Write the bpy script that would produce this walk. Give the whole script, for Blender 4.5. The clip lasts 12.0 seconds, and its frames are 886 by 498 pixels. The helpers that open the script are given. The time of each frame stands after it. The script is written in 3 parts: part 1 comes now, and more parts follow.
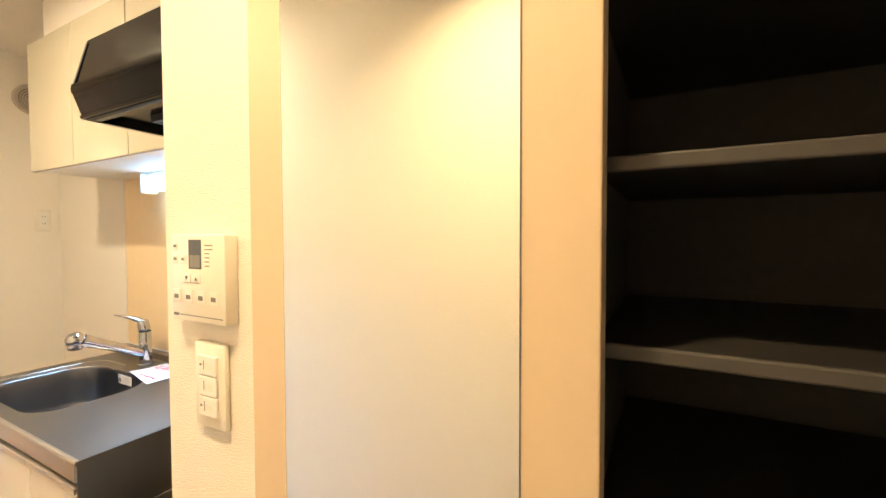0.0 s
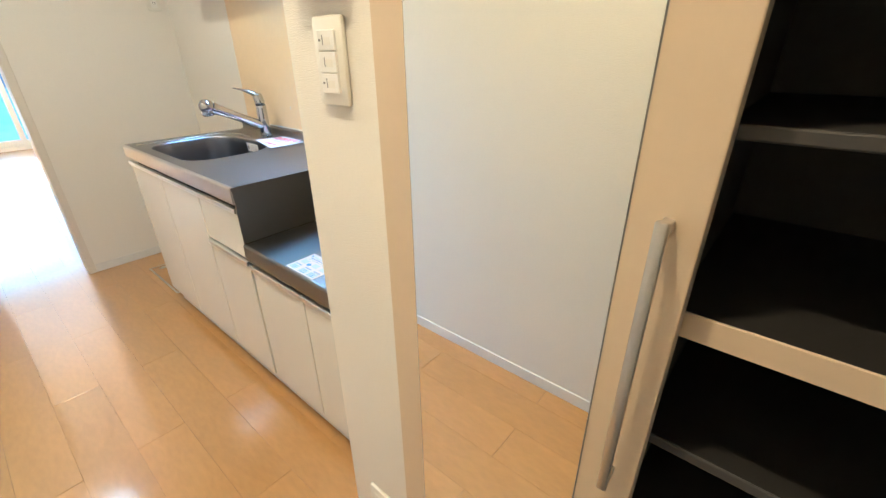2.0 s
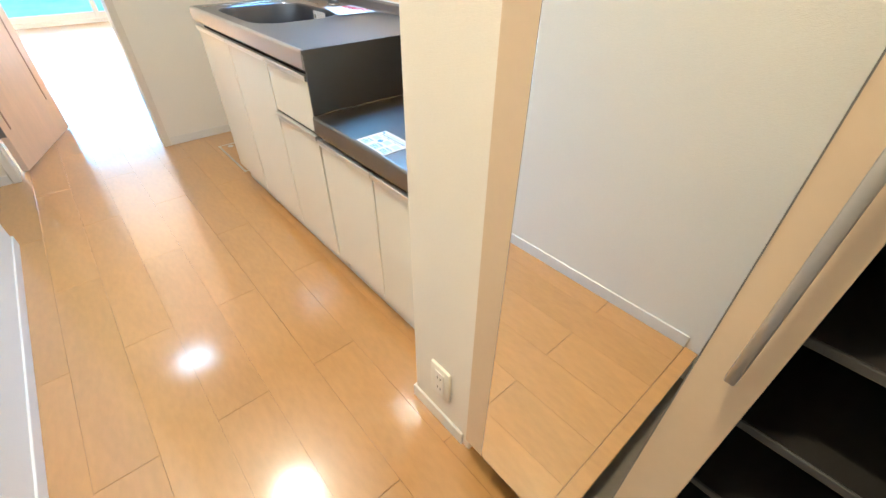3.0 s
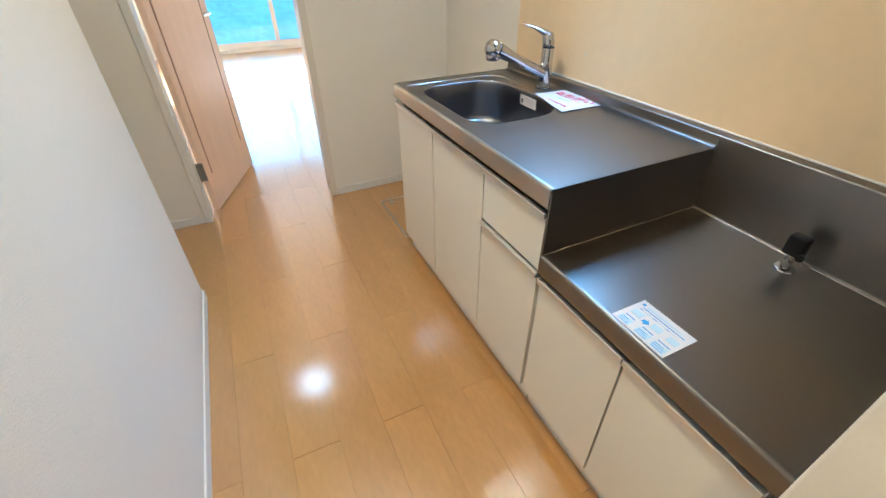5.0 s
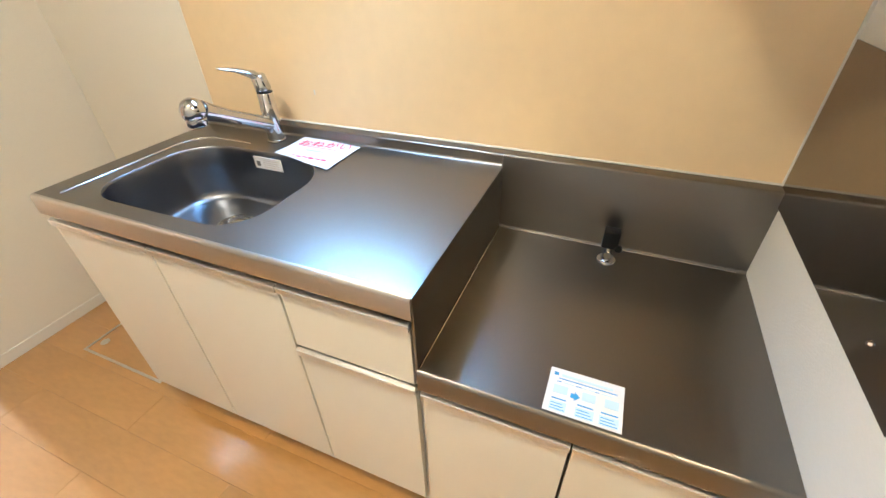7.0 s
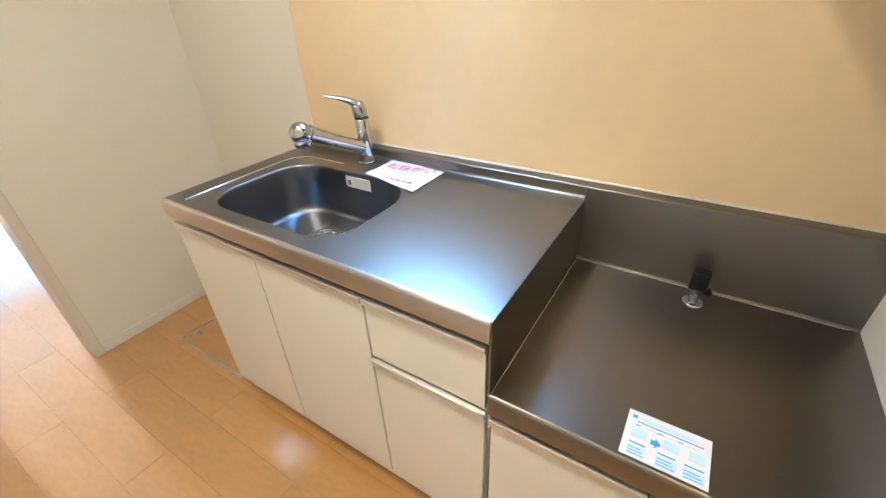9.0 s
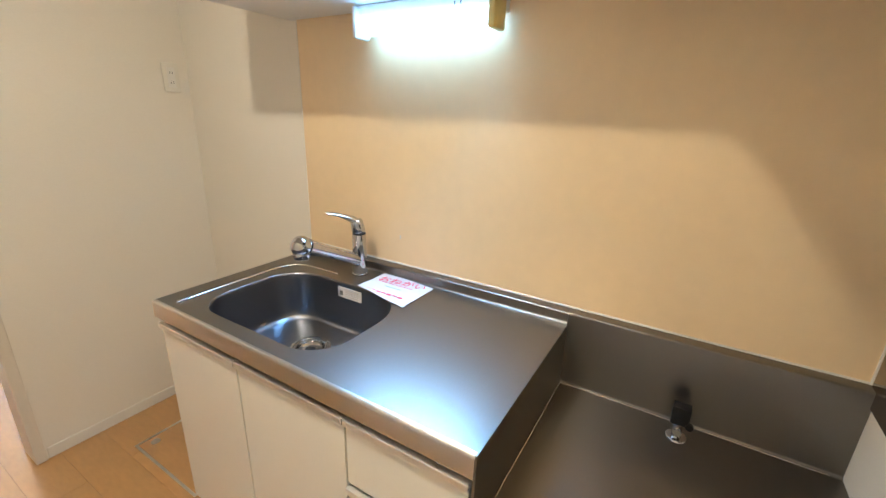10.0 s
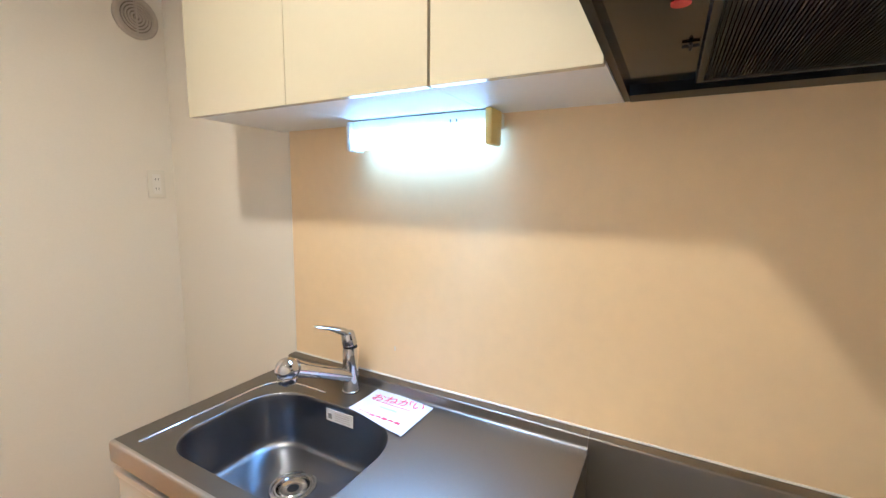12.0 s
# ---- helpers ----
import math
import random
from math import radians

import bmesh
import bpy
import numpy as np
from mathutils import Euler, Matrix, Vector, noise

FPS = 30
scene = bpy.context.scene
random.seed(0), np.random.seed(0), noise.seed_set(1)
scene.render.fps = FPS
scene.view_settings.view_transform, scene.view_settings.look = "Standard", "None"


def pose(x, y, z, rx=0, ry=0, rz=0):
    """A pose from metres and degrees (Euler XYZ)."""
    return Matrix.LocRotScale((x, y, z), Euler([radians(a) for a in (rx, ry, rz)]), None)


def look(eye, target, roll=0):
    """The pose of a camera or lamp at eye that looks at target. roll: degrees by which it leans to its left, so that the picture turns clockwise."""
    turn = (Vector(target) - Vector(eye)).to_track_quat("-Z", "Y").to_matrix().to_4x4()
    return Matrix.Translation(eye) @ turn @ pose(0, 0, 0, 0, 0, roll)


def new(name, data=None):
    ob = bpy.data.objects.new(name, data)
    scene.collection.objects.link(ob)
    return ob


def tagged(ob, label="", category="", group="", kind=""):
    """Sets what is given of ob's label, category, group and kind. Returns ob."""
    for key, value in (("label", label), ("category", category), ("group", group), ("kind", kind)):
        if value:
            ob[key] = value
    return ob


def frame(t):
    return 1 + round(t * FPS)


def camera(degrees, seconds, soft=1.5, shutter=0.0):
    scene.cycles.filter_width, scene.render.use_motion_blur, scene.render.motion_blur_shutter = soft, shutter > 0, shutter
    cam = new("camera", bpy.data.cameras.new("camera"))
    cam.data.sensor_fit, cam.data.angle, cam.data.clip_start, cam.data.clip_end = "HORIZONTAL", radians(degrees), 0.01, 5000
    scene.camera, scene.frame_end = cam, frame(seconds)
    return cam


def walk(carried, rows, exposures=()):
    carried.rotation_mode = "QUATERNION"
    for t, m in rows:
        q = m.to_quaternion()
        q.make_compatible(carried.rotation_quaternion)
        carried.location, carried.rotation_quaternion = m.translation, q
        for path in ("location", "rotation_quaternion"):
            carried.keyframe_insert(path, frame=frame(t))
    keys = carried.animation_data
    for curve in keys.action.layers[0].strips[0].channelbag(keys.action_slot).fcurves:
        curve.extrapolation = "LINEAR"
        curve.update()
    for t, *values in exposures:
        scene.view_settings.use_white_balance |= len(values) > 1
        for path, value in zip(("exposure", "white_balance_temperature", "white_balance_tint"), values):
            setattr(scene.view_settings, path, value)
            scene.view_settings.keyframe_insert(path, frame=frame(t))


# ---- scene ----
cam = camera(93.7, 12.0)
PATH = [
    (0, (-0.464, -1.316, 1.421), (1.295, -0.365, 1.358), -0.16),
    (0.5, (-0.51, -1.309, 1.477), (1.22, -0.32, 1.645), -0.25),
    (1, (-0.556, -1.327, 1.508), (1.07, -0.17, 1.648), -0.4),
    (1.5, (-0.536, -1.359, 1.381), (0.968, -0.081, 1.058), -0.83),
    (2, (-0.514, -1.314, 1.229), (0.854, -0.138, 0.366), -0.69),
    (2.5, (-0.517, -1.296, 1.127), (0.677, -0.24, -0.081), -0.56),
    (3, (-0.542, -1.243, 1.131), (0.508, -0.058, -0.091), 0.66),
    (3.5, (-0.623, -1.171, 1.129), (0.024, 0.362, 0.02), 0.44),
    (5.5, (-0.573, -0.492, 1.344), (0.174, 0.911, 0.131), -2.3),
    (6, (-0.464, -0.343, 1.344), (0.815, 0.658, 0.178), -1.44),
    (6.5, (-0.452, -0.286, 1.33), (1.047, 0.342, 0.164), -1.18),
    (8.5, (-0.5, -0.246, 1.34), (0.936, 0.602, 0.235), -3.05),
    (9, (-0.496, -0.235, 1.344), (0.923, 0.697, 0.286), -2.44),
    (9.5, (-0.513, -0.224, 1.35), (0.907, 0.787, 0.369), -1.74),
    (10, (-0.521, -0.233, 1.41), (1.111, 0.738, 0.786), 1.92),
    (10.5, (-0.534, -0.254, 1.543), (1.262, 0.618, 1.424), 3.33),
    (11, (-0.545, -0.261, 1.628), (1.261, 0.584, 1.791), 2.91),
    (11.5, (-0.531, -0.238, 1.617), (1.265, 0.638, 1.708), 2.31),
    (12, (-0.464, -0.141, 1.489), (1.278, 0.806, 1.228), 0.71),
]
EXPOSURES = [
    (0, 4.29, 7080, 10), (1, 4.26, 6880, 10), (1.6, 3.97, 5760, 7), (2, 4.12, 5330, 4), (2.5, 4.35, 5280, 3),
    (3, 4.37, 5230, 3), (3.5, 3.94, 5350, 5), (5.5, 3.85, 5230, 3), (6, 3.91, 5280, 4), (6.5, 4.27, 5800, 5),
    (8.5, 4.25, 5680, 5), (9, 4.13, 5580, 5), (9.5, 3.93, 5550, 6), (10, 3.89, 5870, 7), (10.5, 4.09, 6400, 9),
    (11, 4.07, 6350, 10), (11.5, 4.14, 5850, 9), (12, 4.09, 5450, 10),
]
walk(cam, [(t, look(eye, target, roll)) for t, eye, target, roll in PATH], EXPOSURES)

# ---- light ----
world = bpy.data.worlds.new("sky")
scene.world = world
world.use_nodes = True
sky = world.node_tree.nodes.new("ShaderNodeTexSky")
sky.sky_type, sky.sun_disc = "NISHITA", False
SUN_AZ, SUN_EL = radians(19), radians(35)      # azimuth from +y towards +x
sky.sun_elevation, sky.sun_rotation = SUN_EL, SUN_AZ
world.node_tree.links.new(sky.outputs[0], world.node_tree.nodes["Background"].inputs[0])
world.node_tree.nodes["Background"].inputs[1].default_value = 0.05


def lamp(name, kind, energy, color, m, **more):
    data = bpy.data.lights.new(name, kind)
    data.energy, data.color = energy, color
    for key, value in more.items():
        if key == "angle":
            data.angle = value
        elif key == "size":
            data.shape, data.size, data.size_y = "RECTANGLE", value[0], value[1]
        elif key == "disk":
            data.shape, data.size = "DISK", value
        elif key == "spread":
            data.spread = value
    ob = new(name, data)
    ob.matrix_world = m
    return ob


to_sun = Vector((math.sin(SUN_AZ) * math.cos(SUN_EL), math.cos(SUN_AZ) * math.cos(SUN_EL), math.sin(SUN_EL)))
lamp("sun", "SUN", 5.0, (1, .95, .88), look(to_sun * 20, (0, 0, 0)), angle=radians(.5))
WARM = (1, .755, .45)
lamp("downlight_hall_glow", "AREA", 1.22, (1, .86, .64), look((-.45, .53, 2.395), (-.45, .53, 0)), disk=.10)
lamp("downlight_entrance_glow", "AREA", .70, WARM, look((-.56, -.95, 2.395), (-.56, -.95, 0)), disk=.09, spread=radians(128))
lamp("tube_glow", "AREA", .38, (.30, .58, 1), look((.516, .49, 1.612), (.12, .38, 1.0)), size=(.42, .05), spread=radians(102))
lamp("window_daylight", "AREA", 5.5, (.50, .80, 1), look((.20, 7.42, 1.1), (.20, 4.2, 2.4)), size=(3.3, 2.0))

# ---- materials ----


def mat(name, color, rough=.5, metal=0.0, vary=.06, scale=6.0, grain=60.0, bump=.0, stretch=(1, 1, 1), gloss=None, random_tint=0.0, spec=.5):
    """A procedural surface: two scales of variation in colour and roughness, and fine relief."""
    m = bpy.data.materials.new(name)
    m.use_nodes = True
    nodes, links = m.node_tree.nodes, m.node_tree.links
    bsdf = nodes["Principled BSDF"]
    coord = nodes.new("ShaderNodeTexCoord")
    mapping = nodes.new("ShaderNodeMapping")
    mapping.inputs["Scale"].default_value = stretch
    links.new(coord.outputs["Object"], mapping.inputs[0])
    big, fine = nodes.new("ShaderNodeTexNoise"), nodes.new("ShaderNodeTexNoise")
    big.inputs["Scale"].default_value, big.inputs["Detail"].default_value = scale, 3
    fine.inputs["Scale"].default_value, fine.inputs["Detail"].default_value = grain, 4
    links.new(mapping.outputs[0], big.inputs[0])
    links.new(mapping.outputs[0], fine.inputs[0])
    mix = nodes.new("ShaderNodeMath")
    mix.operation = "ADD"
    links.new(big.outputs[0], mix.inputs[0])
    links.new(fine.outputs[0], mix.inputs[1])
    if random_tint:
        info, add = nodes.new("ShaderNodeObjectInfo"), nodes.new("ShaderNodeMath")
        add.operation = "MULTIPLY_ADD"
        links.new(info.outputs["Random"], add.inputs[0])
        add.inputs[1].default_value = random_tint
        links.new(mix.outputs[0], add.inputs[2])
        mix = add
    ramp = nodes.new("ShaderNodeMapRange")
    ramp.inputs["From Min"].default_value, ramp.inputs["From Max"].default_value = .6, 1.4 + random_tint
    ramp.inputs["To Min"].default_value, ramp.inputs["To Max"].default_value = 1 - vary, 1 + vary
    links.new(mix.outputs[0], ramp.inputs[0])
    tint = nodes.new("ShaderNodeVectorMath")
    tint.operation = "SCALE"
    tint.inputs[0].default_value = color
    links.new(ramp.outputs[0], tint.inputs["Scale"])
    links.new(tint.outputs[0], bsdf.inputs["Base Color"])
    r = nodes.new("ShaderNodeMapRange")
    r.inputs["To Min"].default_value, r.inputs["To Max"].default_value = rough * .85, min(1, rough * 1.2)
    links.new(big.outputs[0], r.inputs[0])
    links.new(r.outputs[0], bsdf.inputs["Roughness"])
    bsdf.inputs["Metallic"].default_value = metal
    bsdf.inputs["Specular IOR Level"].default_value = spec
    if gloss:
        bsdf.inputs["Coat Weight"].default_value, bsdf.inputs["Coat Roughness"].default_value = gloss[:2]
        bsdf.inputs["Coat IOR"].default_value = gloss[2] if len(gloss) > 2 else 1.5
    if bump:
        b = nodes.new("ShaderNodeBump")
        b.inputs["Strength"].default_value, b.inputs["Distance"].default_value = bump, .002
        links.new(fine.outputs[0], b.inputs["Height"])
        links.new(b.outputs[0], bsdf.inputs["Normal"])
    return m


def glow(name, color, strength):
    m = bpy.data.materials.new(name)
    m.use_nodes = True
    bsdf = m.node_tree.nodes["Principled BSDF"]
    bsdf.inputs["Base Color"].default_value = (*color, 1)
    bsdf.inputs["Emission Color"].default_value = (*color, 1)
    bsdf.inputs["Emission Strength"].default_value = strength
    return m


M = dict(
    wallpaper=mat("white textured wallpaper", (.84, .785, .695), .85, vary=.03, scale=2, grain=560, bump=.6, stretch=(.24, .24, 1), spec=.25),
    ceiling=mat("ceiling paper", (.82, .775, .70), .9, vary=.02, scale=2, grain=300, bump=.2, spec=.2),
    panel=mat("peach kitchen panel", (.84, .635, .385), .5, vary=.03, scale=3, grain=25, gloss=(.05, .35)),
    plank=mat("glossy maple plank", (.49, .248, .064), .36, vary=.15, scale=5.0, grain=26, stretch=(2.6, .8, 1), gloss=(1.0, .12, 2.0), random_tint=.28, spec=.6),
    seam=mat("dark plank joint", (.16, .085, .035), .7),
    base=mat("cream baseboard", (.78, .74, .68), .45, vary=.02),
    trim=mat("pale wood-print casing", (.66, .56, .45), .45, vary=.05, grain=30, stretch=(4, 4, .5)),
    casing=mat("pale cream casing", (.74, .67, .57), .45, vary=.03, grain=30, stretch=(4, 4, .5)),
    leaf=mat("pinkish wood-print door", (.88, .64, .49), .38, vary=.06, scale=4, grain=30, stretch=(6, 6, .6), gloss=(.2, .2)),
    groove=mat("dark door inlay", (.42, .23, .15), .5),
    cab=mat("cream laminate", (.78, .755, .67), .25, vary=.012, scale=2, grain=90, gloss=(.25, .08)),
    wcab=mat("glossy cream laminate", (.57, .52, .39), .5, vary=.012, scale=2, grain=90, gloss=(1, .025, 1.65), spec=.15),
    carc=mat("white cabinet board", (.80, .79, .76), .45, vary=.02),
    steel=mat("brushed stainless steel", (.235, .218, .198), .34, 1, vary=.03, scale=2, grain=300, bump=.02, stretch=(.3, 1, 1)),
    # lighter copy of the steel: the hall wall's reflection put into the colour
    lip=mat("steel edge lightened as reflection", (.56, .535, .50), .33, 1, vary=.04, scale=3, grain=240, stretch=(1, .2, 1)),
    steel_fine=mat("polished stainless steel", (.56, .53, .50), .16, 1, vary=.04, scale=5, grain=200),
    side_steel=mat("dull polished steel plate", (.30, .275, .25), .055, 1, vary=.03, scale=4, grain=200),
    bowl=mat("satin stainless bowl", (.24, .245, .265), .30, 1, vary=.05, scale=8, grain=240),
    chrome=mat("chrome", (.58, .58, .60), .05, 1, vary=.01),
    alu=mat("anodised aluminium", (.60, .58, .55), .35, 1, vary=.03, grain=200, stretch=(1, .2, 1)),
    pull=mat("pale anodised pull", (.72, .70, .66), .35, .8, vary=.03, grain=200, stretch=(1, .2, 1)),
    hood=mat("black enamel", (.004, .004, .005), .11, vary=.15, scale=8, spec=.2),
    filter=mat("dark grey filter mesh", (.006, .006, .006), .5, spec=.2),
    black=mat("black plastic", (.009, .009, .009), .45, spec=.3),
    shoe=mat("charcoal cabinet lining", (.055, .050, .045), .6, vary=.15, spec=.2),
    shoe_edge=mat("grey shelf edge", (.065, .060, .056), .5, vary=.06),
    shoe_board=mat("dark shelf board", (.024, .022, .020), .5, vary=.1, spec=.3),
    door=mat("cream cabinet door", (.67, .52, .355), .40, vary=.02, grain=80),
    plastic=mat("ivory plastic", (.80, .76, .67), .35, vary=.015),
    button=mat("pale button plastic", (.83, .80, .74), .35, vary=.01),
    lcd=mat("grey display", (.10, .11, .13), .15),
    ink=mat("grey print", (.20, .19, .18), .6),
    slot=mat("dark slot", (.05, .045, .04), .6),
    # darker than the grille: shade behind the slats put into the colour
    vent_back=mat("shaded vent back", (.24, .20, .17), .7),
    vent=mat("beige vent grille", (.50, .44, .38), .5),
    yellow=mat("yellow end cap", (.82, .66, .24), .4),
    white=mat("white lamp housing", (.82, .83, .83), .35),
    paper=mat("white paper", (.70, .675, .675), .75, vary=.02),
    pink=mat("red marker ink", (.84, .09, .17), .7),
    blue=mat("blue print", (.06, .32, .66), .5),
    paleblue=mat("pale blue print", (.50, .65, .73), .5),
    tile=mat("grey-brown entrance tile", (.20, .17, .14), .6, vary=.1, bump=.1),
    dark=mat("dark riser board", (.10, .07, .05), .6),
    frame=mat("pale cream window frame", (.82, .80, .74), .4),
    concrete=mat("pale concrete", (.55, .56, .57), .8, vary=.08, bump=.2),
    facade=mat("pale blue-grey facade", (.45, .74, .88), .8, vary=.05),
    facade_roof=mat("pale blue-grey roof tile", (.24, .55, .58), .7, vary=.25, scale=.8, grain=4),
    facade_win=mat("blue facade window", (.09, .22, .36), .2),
    ground=mat("asphalt", (.06, .06, .06), .9, vary=.2),
    red=mat("red sticker", (.70, .05, .05), .4),
    mirror=mat("mirror silver", (.95, .96, .93), .004, 1, vary=.0),
    tube=glow("lit tube cover", (.36, .66, 1), .72),
    dome=glow("lit lamp dome", (.70, .86, 1), .7),
    bulb=glow("lit warm lamp", WARM, 2.1),
)
glass = bpy.data.materials.new("window glass")
glass.use_nodes = True
nodes, links = glass.node_tree.nodes, glass.node_tree.links
clear, shine, both, fresnel = (nodes.new("ShaderNode" + kind) for kind in ("BsdfTransparent", "BsdfGlossy", "MixShader", "Fresnel"))
shine.inputs["Roughness"].default_value, fresnel.inputs["IOR"].default_value = .01, 1.45
links.new(fresnel.outputs[0], both.inputs[0])
links.new(clear.outputs[0], both.inputs[1])
links.new(shine.outputs[0], both.inputs[2])
links.new(both.outputs[0], nodes["Material Output"].inputs[0])
M["glass"] = glass
# self-lit colour for the backdrop, in place of daylight on the distance
M["sky"] = glow("glowing distance backdrop", (.33, .72, 1), .055)

# ---- building helpers ----


def box(x0, x1, y0, y1, z0, z1, bevel=0.0, segments=2):
    bm = bmesh.new()
    bmesh.ops.create_cube(bm, size=1)
    for v in bm.verts:
        v.co = Vector(((x0 + x1) / 2 + v.co.x * (x1 - x0), (y0 + y1) / 2 + v.co.y * (y1 - y0), (z0 + z1) / 2 + v.co.z * (z1 - z0)))
    if bevel:
        bmesh.ops.bevel(bm, geom=bm.edges[:], offset=bevel, segments=segments, affect="EDGES", profile=.5)
    return bm


def join(*parts):
    bm = bmesh.new()
    for p in parts:
        me = bpy.data.meshes.new("tmp")
        p.to_mesh(me)
        bm.from_mesh(me)
        p.free()
        bpy.data.meshes.remove(me)
    return bm


def cyl(a, b, r0, r1=None, n=24, caps=True, bevel=0.0):
    """A round bar from a to b."""
    a, b = Vector(a), Vector(b)
    bm = bmesh.new()
    bmesh.ops.create_cone(bm, cap_ends=caps, segments=n, radius1=r0, radius2=r0 if r1 is None else r1, depth=(b - a).length)
    if bevel:
        rims = [e for e in bm.edges if abs(e.verts[0].co.z - e.verts[1].co.z) < 1e-6]
        bmesh.ops.bevel(bm, geom=rims, offset=bevel, segments=3, affect="EDGES", profile=.5)
    turn = (b - a).to_track_quat("Z", "Y").to_matrix().to_4x4()
    bmesh.ops.transform(bm, matrix=Matrix.Translation((a + b) / 2) @ turn, verts=bm.verts)
    return bm


def loft(loops, close_start=False, close_end=False):
    """Skin through closed loops that have the same number of points."""
    bm = bmesh.new()
    rows = [[bm.verts.new(p) for p in loop] for loop in loops]
    n = len(rows[0])
    for a, b in zip(rows, rows[1:]):
        for i in range(n):
            bm.faces.new((a[i], a[(i + 1) % n], b[(i + 1) % n], b[i]))
    if close_start:
        bm.faces.new(rows[0][::-1])
    if close_end:
        bm.faces.new(rows[-1])
    bmesh.ops.recalc_face_normals(bm, faces=bm.faces)
    return bm


def sweep(points, radii, n=16):
    """A round tube of changing radius along a line of points."""
    points = [Vector(p) for p in points]
    loops = []
    up = Vector((0, 0, 1))
    for i, p in enumerate(points):
        way = (points[min(i + 1, len(points) - 1)] - points[max(i - 1, 0)]).normalized()
        side = way.cross(up)
        if side.length < 1e-3:
            side = Vector((1, 0, 0))
        side.normalize()
        other = side.cross(way)
        loops.append([p + (side * math.cos(k * math.tau / n) + other * math.sin(k * math.tau / n)) * radii[i] for k in range(n)])
    return loft(loops, True, True)


def prism(profile, y0, y1):
    """A profile in x and z, pulled along y."""
    return loft([[(x, y0, z) for x, z in profile], [(x, y1, z) for x, z in profile]], True, True)


def thing(name, at, label, category, group="", kind=""):
    ob = new(name)
    ob.empty_display_size = .1
    ob.location = at
    return tagged(ob, label, category, group, kind)


def part(name, bm, material, parent, label="", smooth=None):
    """Links a bmesh, given in world places, as one mesh under a thing or a part."""
    root = parent
    while root.parent:
        root = root.parent
    bmesh.ops.translate(bm, vec=-root.location, verts=bm.verts)
    me = bpy.data.meshes.new(name)
    bm.to_mesh(me)
    bm.free()
    me.materials.append(M[material])
    ob = new(name, me)
    ob.parent = parent
    if smooth is not None:
        me.shade_smooth()
        me.set_sharp_from_angle(angle=radians(smooth))
    if label:
        tagged(ob, label)
    return ob


def single(name, bm, material, label, category, group="", kind="", smooth=None, origin=None):
    """A thing of one mesh, its origin at its base."""
    at = Vector(origin) if origin else Vector((sum(v.co.x for v in bm.verts) / len(bm.verts), sum(v.co.y for v in bm.verts) / len(bm.verts), min(v.co.z for v in bm.verts)))
    bmesh.ops.translate(bm, vec=-at, verts=bm.verts)
    me = bpy.data.meshes.new(name)
    bm.to_mesh(me)
    bm.free()
    me.materials.append(M[material])
    ob = new(name, me)
    ob.location = at
    if smooth is not None:
        me.shade_smooth()
        me.set_sharp_from_angle(angle=radians(smooth))
    return tagged(ob, label, category, group, kind)


def setting(name, bm, material, label, category):
    return single(name, bm, material, label, category, kind="structure")


def rounded(x0, x1, y0, y1, r, z, n=8):
    """A closed loop round a rectangle with rounded corners; r: four radii, or one."""
    r = r if isinstance(r, tuple) else (r,) * 4
    out = []
    for (cx, cy, q), rr in zip(((x1, y1, 0), (x0, y1, 1), (x0, y0, 2), (x1, y0, 3)), r):
        ox, oy = (cx - rr if q in (0, 3) else cx + rr), (cy - rr if q in (0, 1) else cy + rr)
        for k in range(n + 1):
            a = (q + k / n) * math.pi / 2
            out.append((ox + rr * math.cos(a), oy + rr * math.sin(a), z))
    return out


def words(text, size, m, depth=.0004):
    """Lettering in the built-in font as a bmesh, laid by the pose m."""
    data = bpy.data.curves.new("words", "FONT")
    data.body, data.size, data.extrude, data.align_x, data.align_y = text, size, depth, "CENTER", "CENTER"
    data.resolution_u = 3
    ob = new("words", data)
    me = bpy.data.meshes.new_from_object(ob)
    bm = bmesh.new()
    bm.from_mesh(me)
    bpy.data.objects.remove(ob)
    bpy.data.curves.remove(data)
    bpy.data.meshes.remove(me)
    bmesh.ops.transform(bm, matrix=m, verts=bm.verts)
    return bm

# ---- the setting ----
Z = 2.42                                   # ceiling height
BACK, WING, FACE = .62, -.643, -.109        # kitchen back wall, wing wall's kitchen side, its end face
END = 1.832                                # partition towards the room
LEFT = -.990                               # hall's other wall
STEP = -1.10                               # edge of the entrance floor

setting("wall_kitchen", box(BACK, BACK + .12, -.870, END + .1, -.04, Z + .04), "wallpaper", "cream textured wallpaper wall behind the kitchen", "wall")
setting("wall_wing", box(FACE, BACK, -.870, WING, -.04, Z + .04, .004), "wallpaper", "short cream wallpapered wing wall beside the stove", "wall")
setting("wall_hall", box(LEFT - .10, LEFT, -2.4, 1.092, -.2, Z + .04, .004), "wallpaper", "white textured wallpaper wall of the hall", "wall")
setting("wall_recess", box(-1.80, -1.70, 1.0, END, -.04, Z + .04), "wallpaper", "white wallpaper wall of the recess", "wall")
setting("wall_recess_near", box(-1.70, LEFT - .10, .98, 1.08, -.04, Z + .04), "wallpaper", "white wallpaper wall of the recess", "wall")
JL, JR, DT = -.952, -.211, 2.042            # doorway to the room
setting("wall_partition", join(box(-1.80, JL, END, END + .11, -.04, Z + .04), box(JR, BACK, END, END + .11, -.04, Z + .04), box(JL, JR, END, END + .11, DT, Z + .04)),
        "wallpaper", "white wallpaper partition with a doorway", "wall")
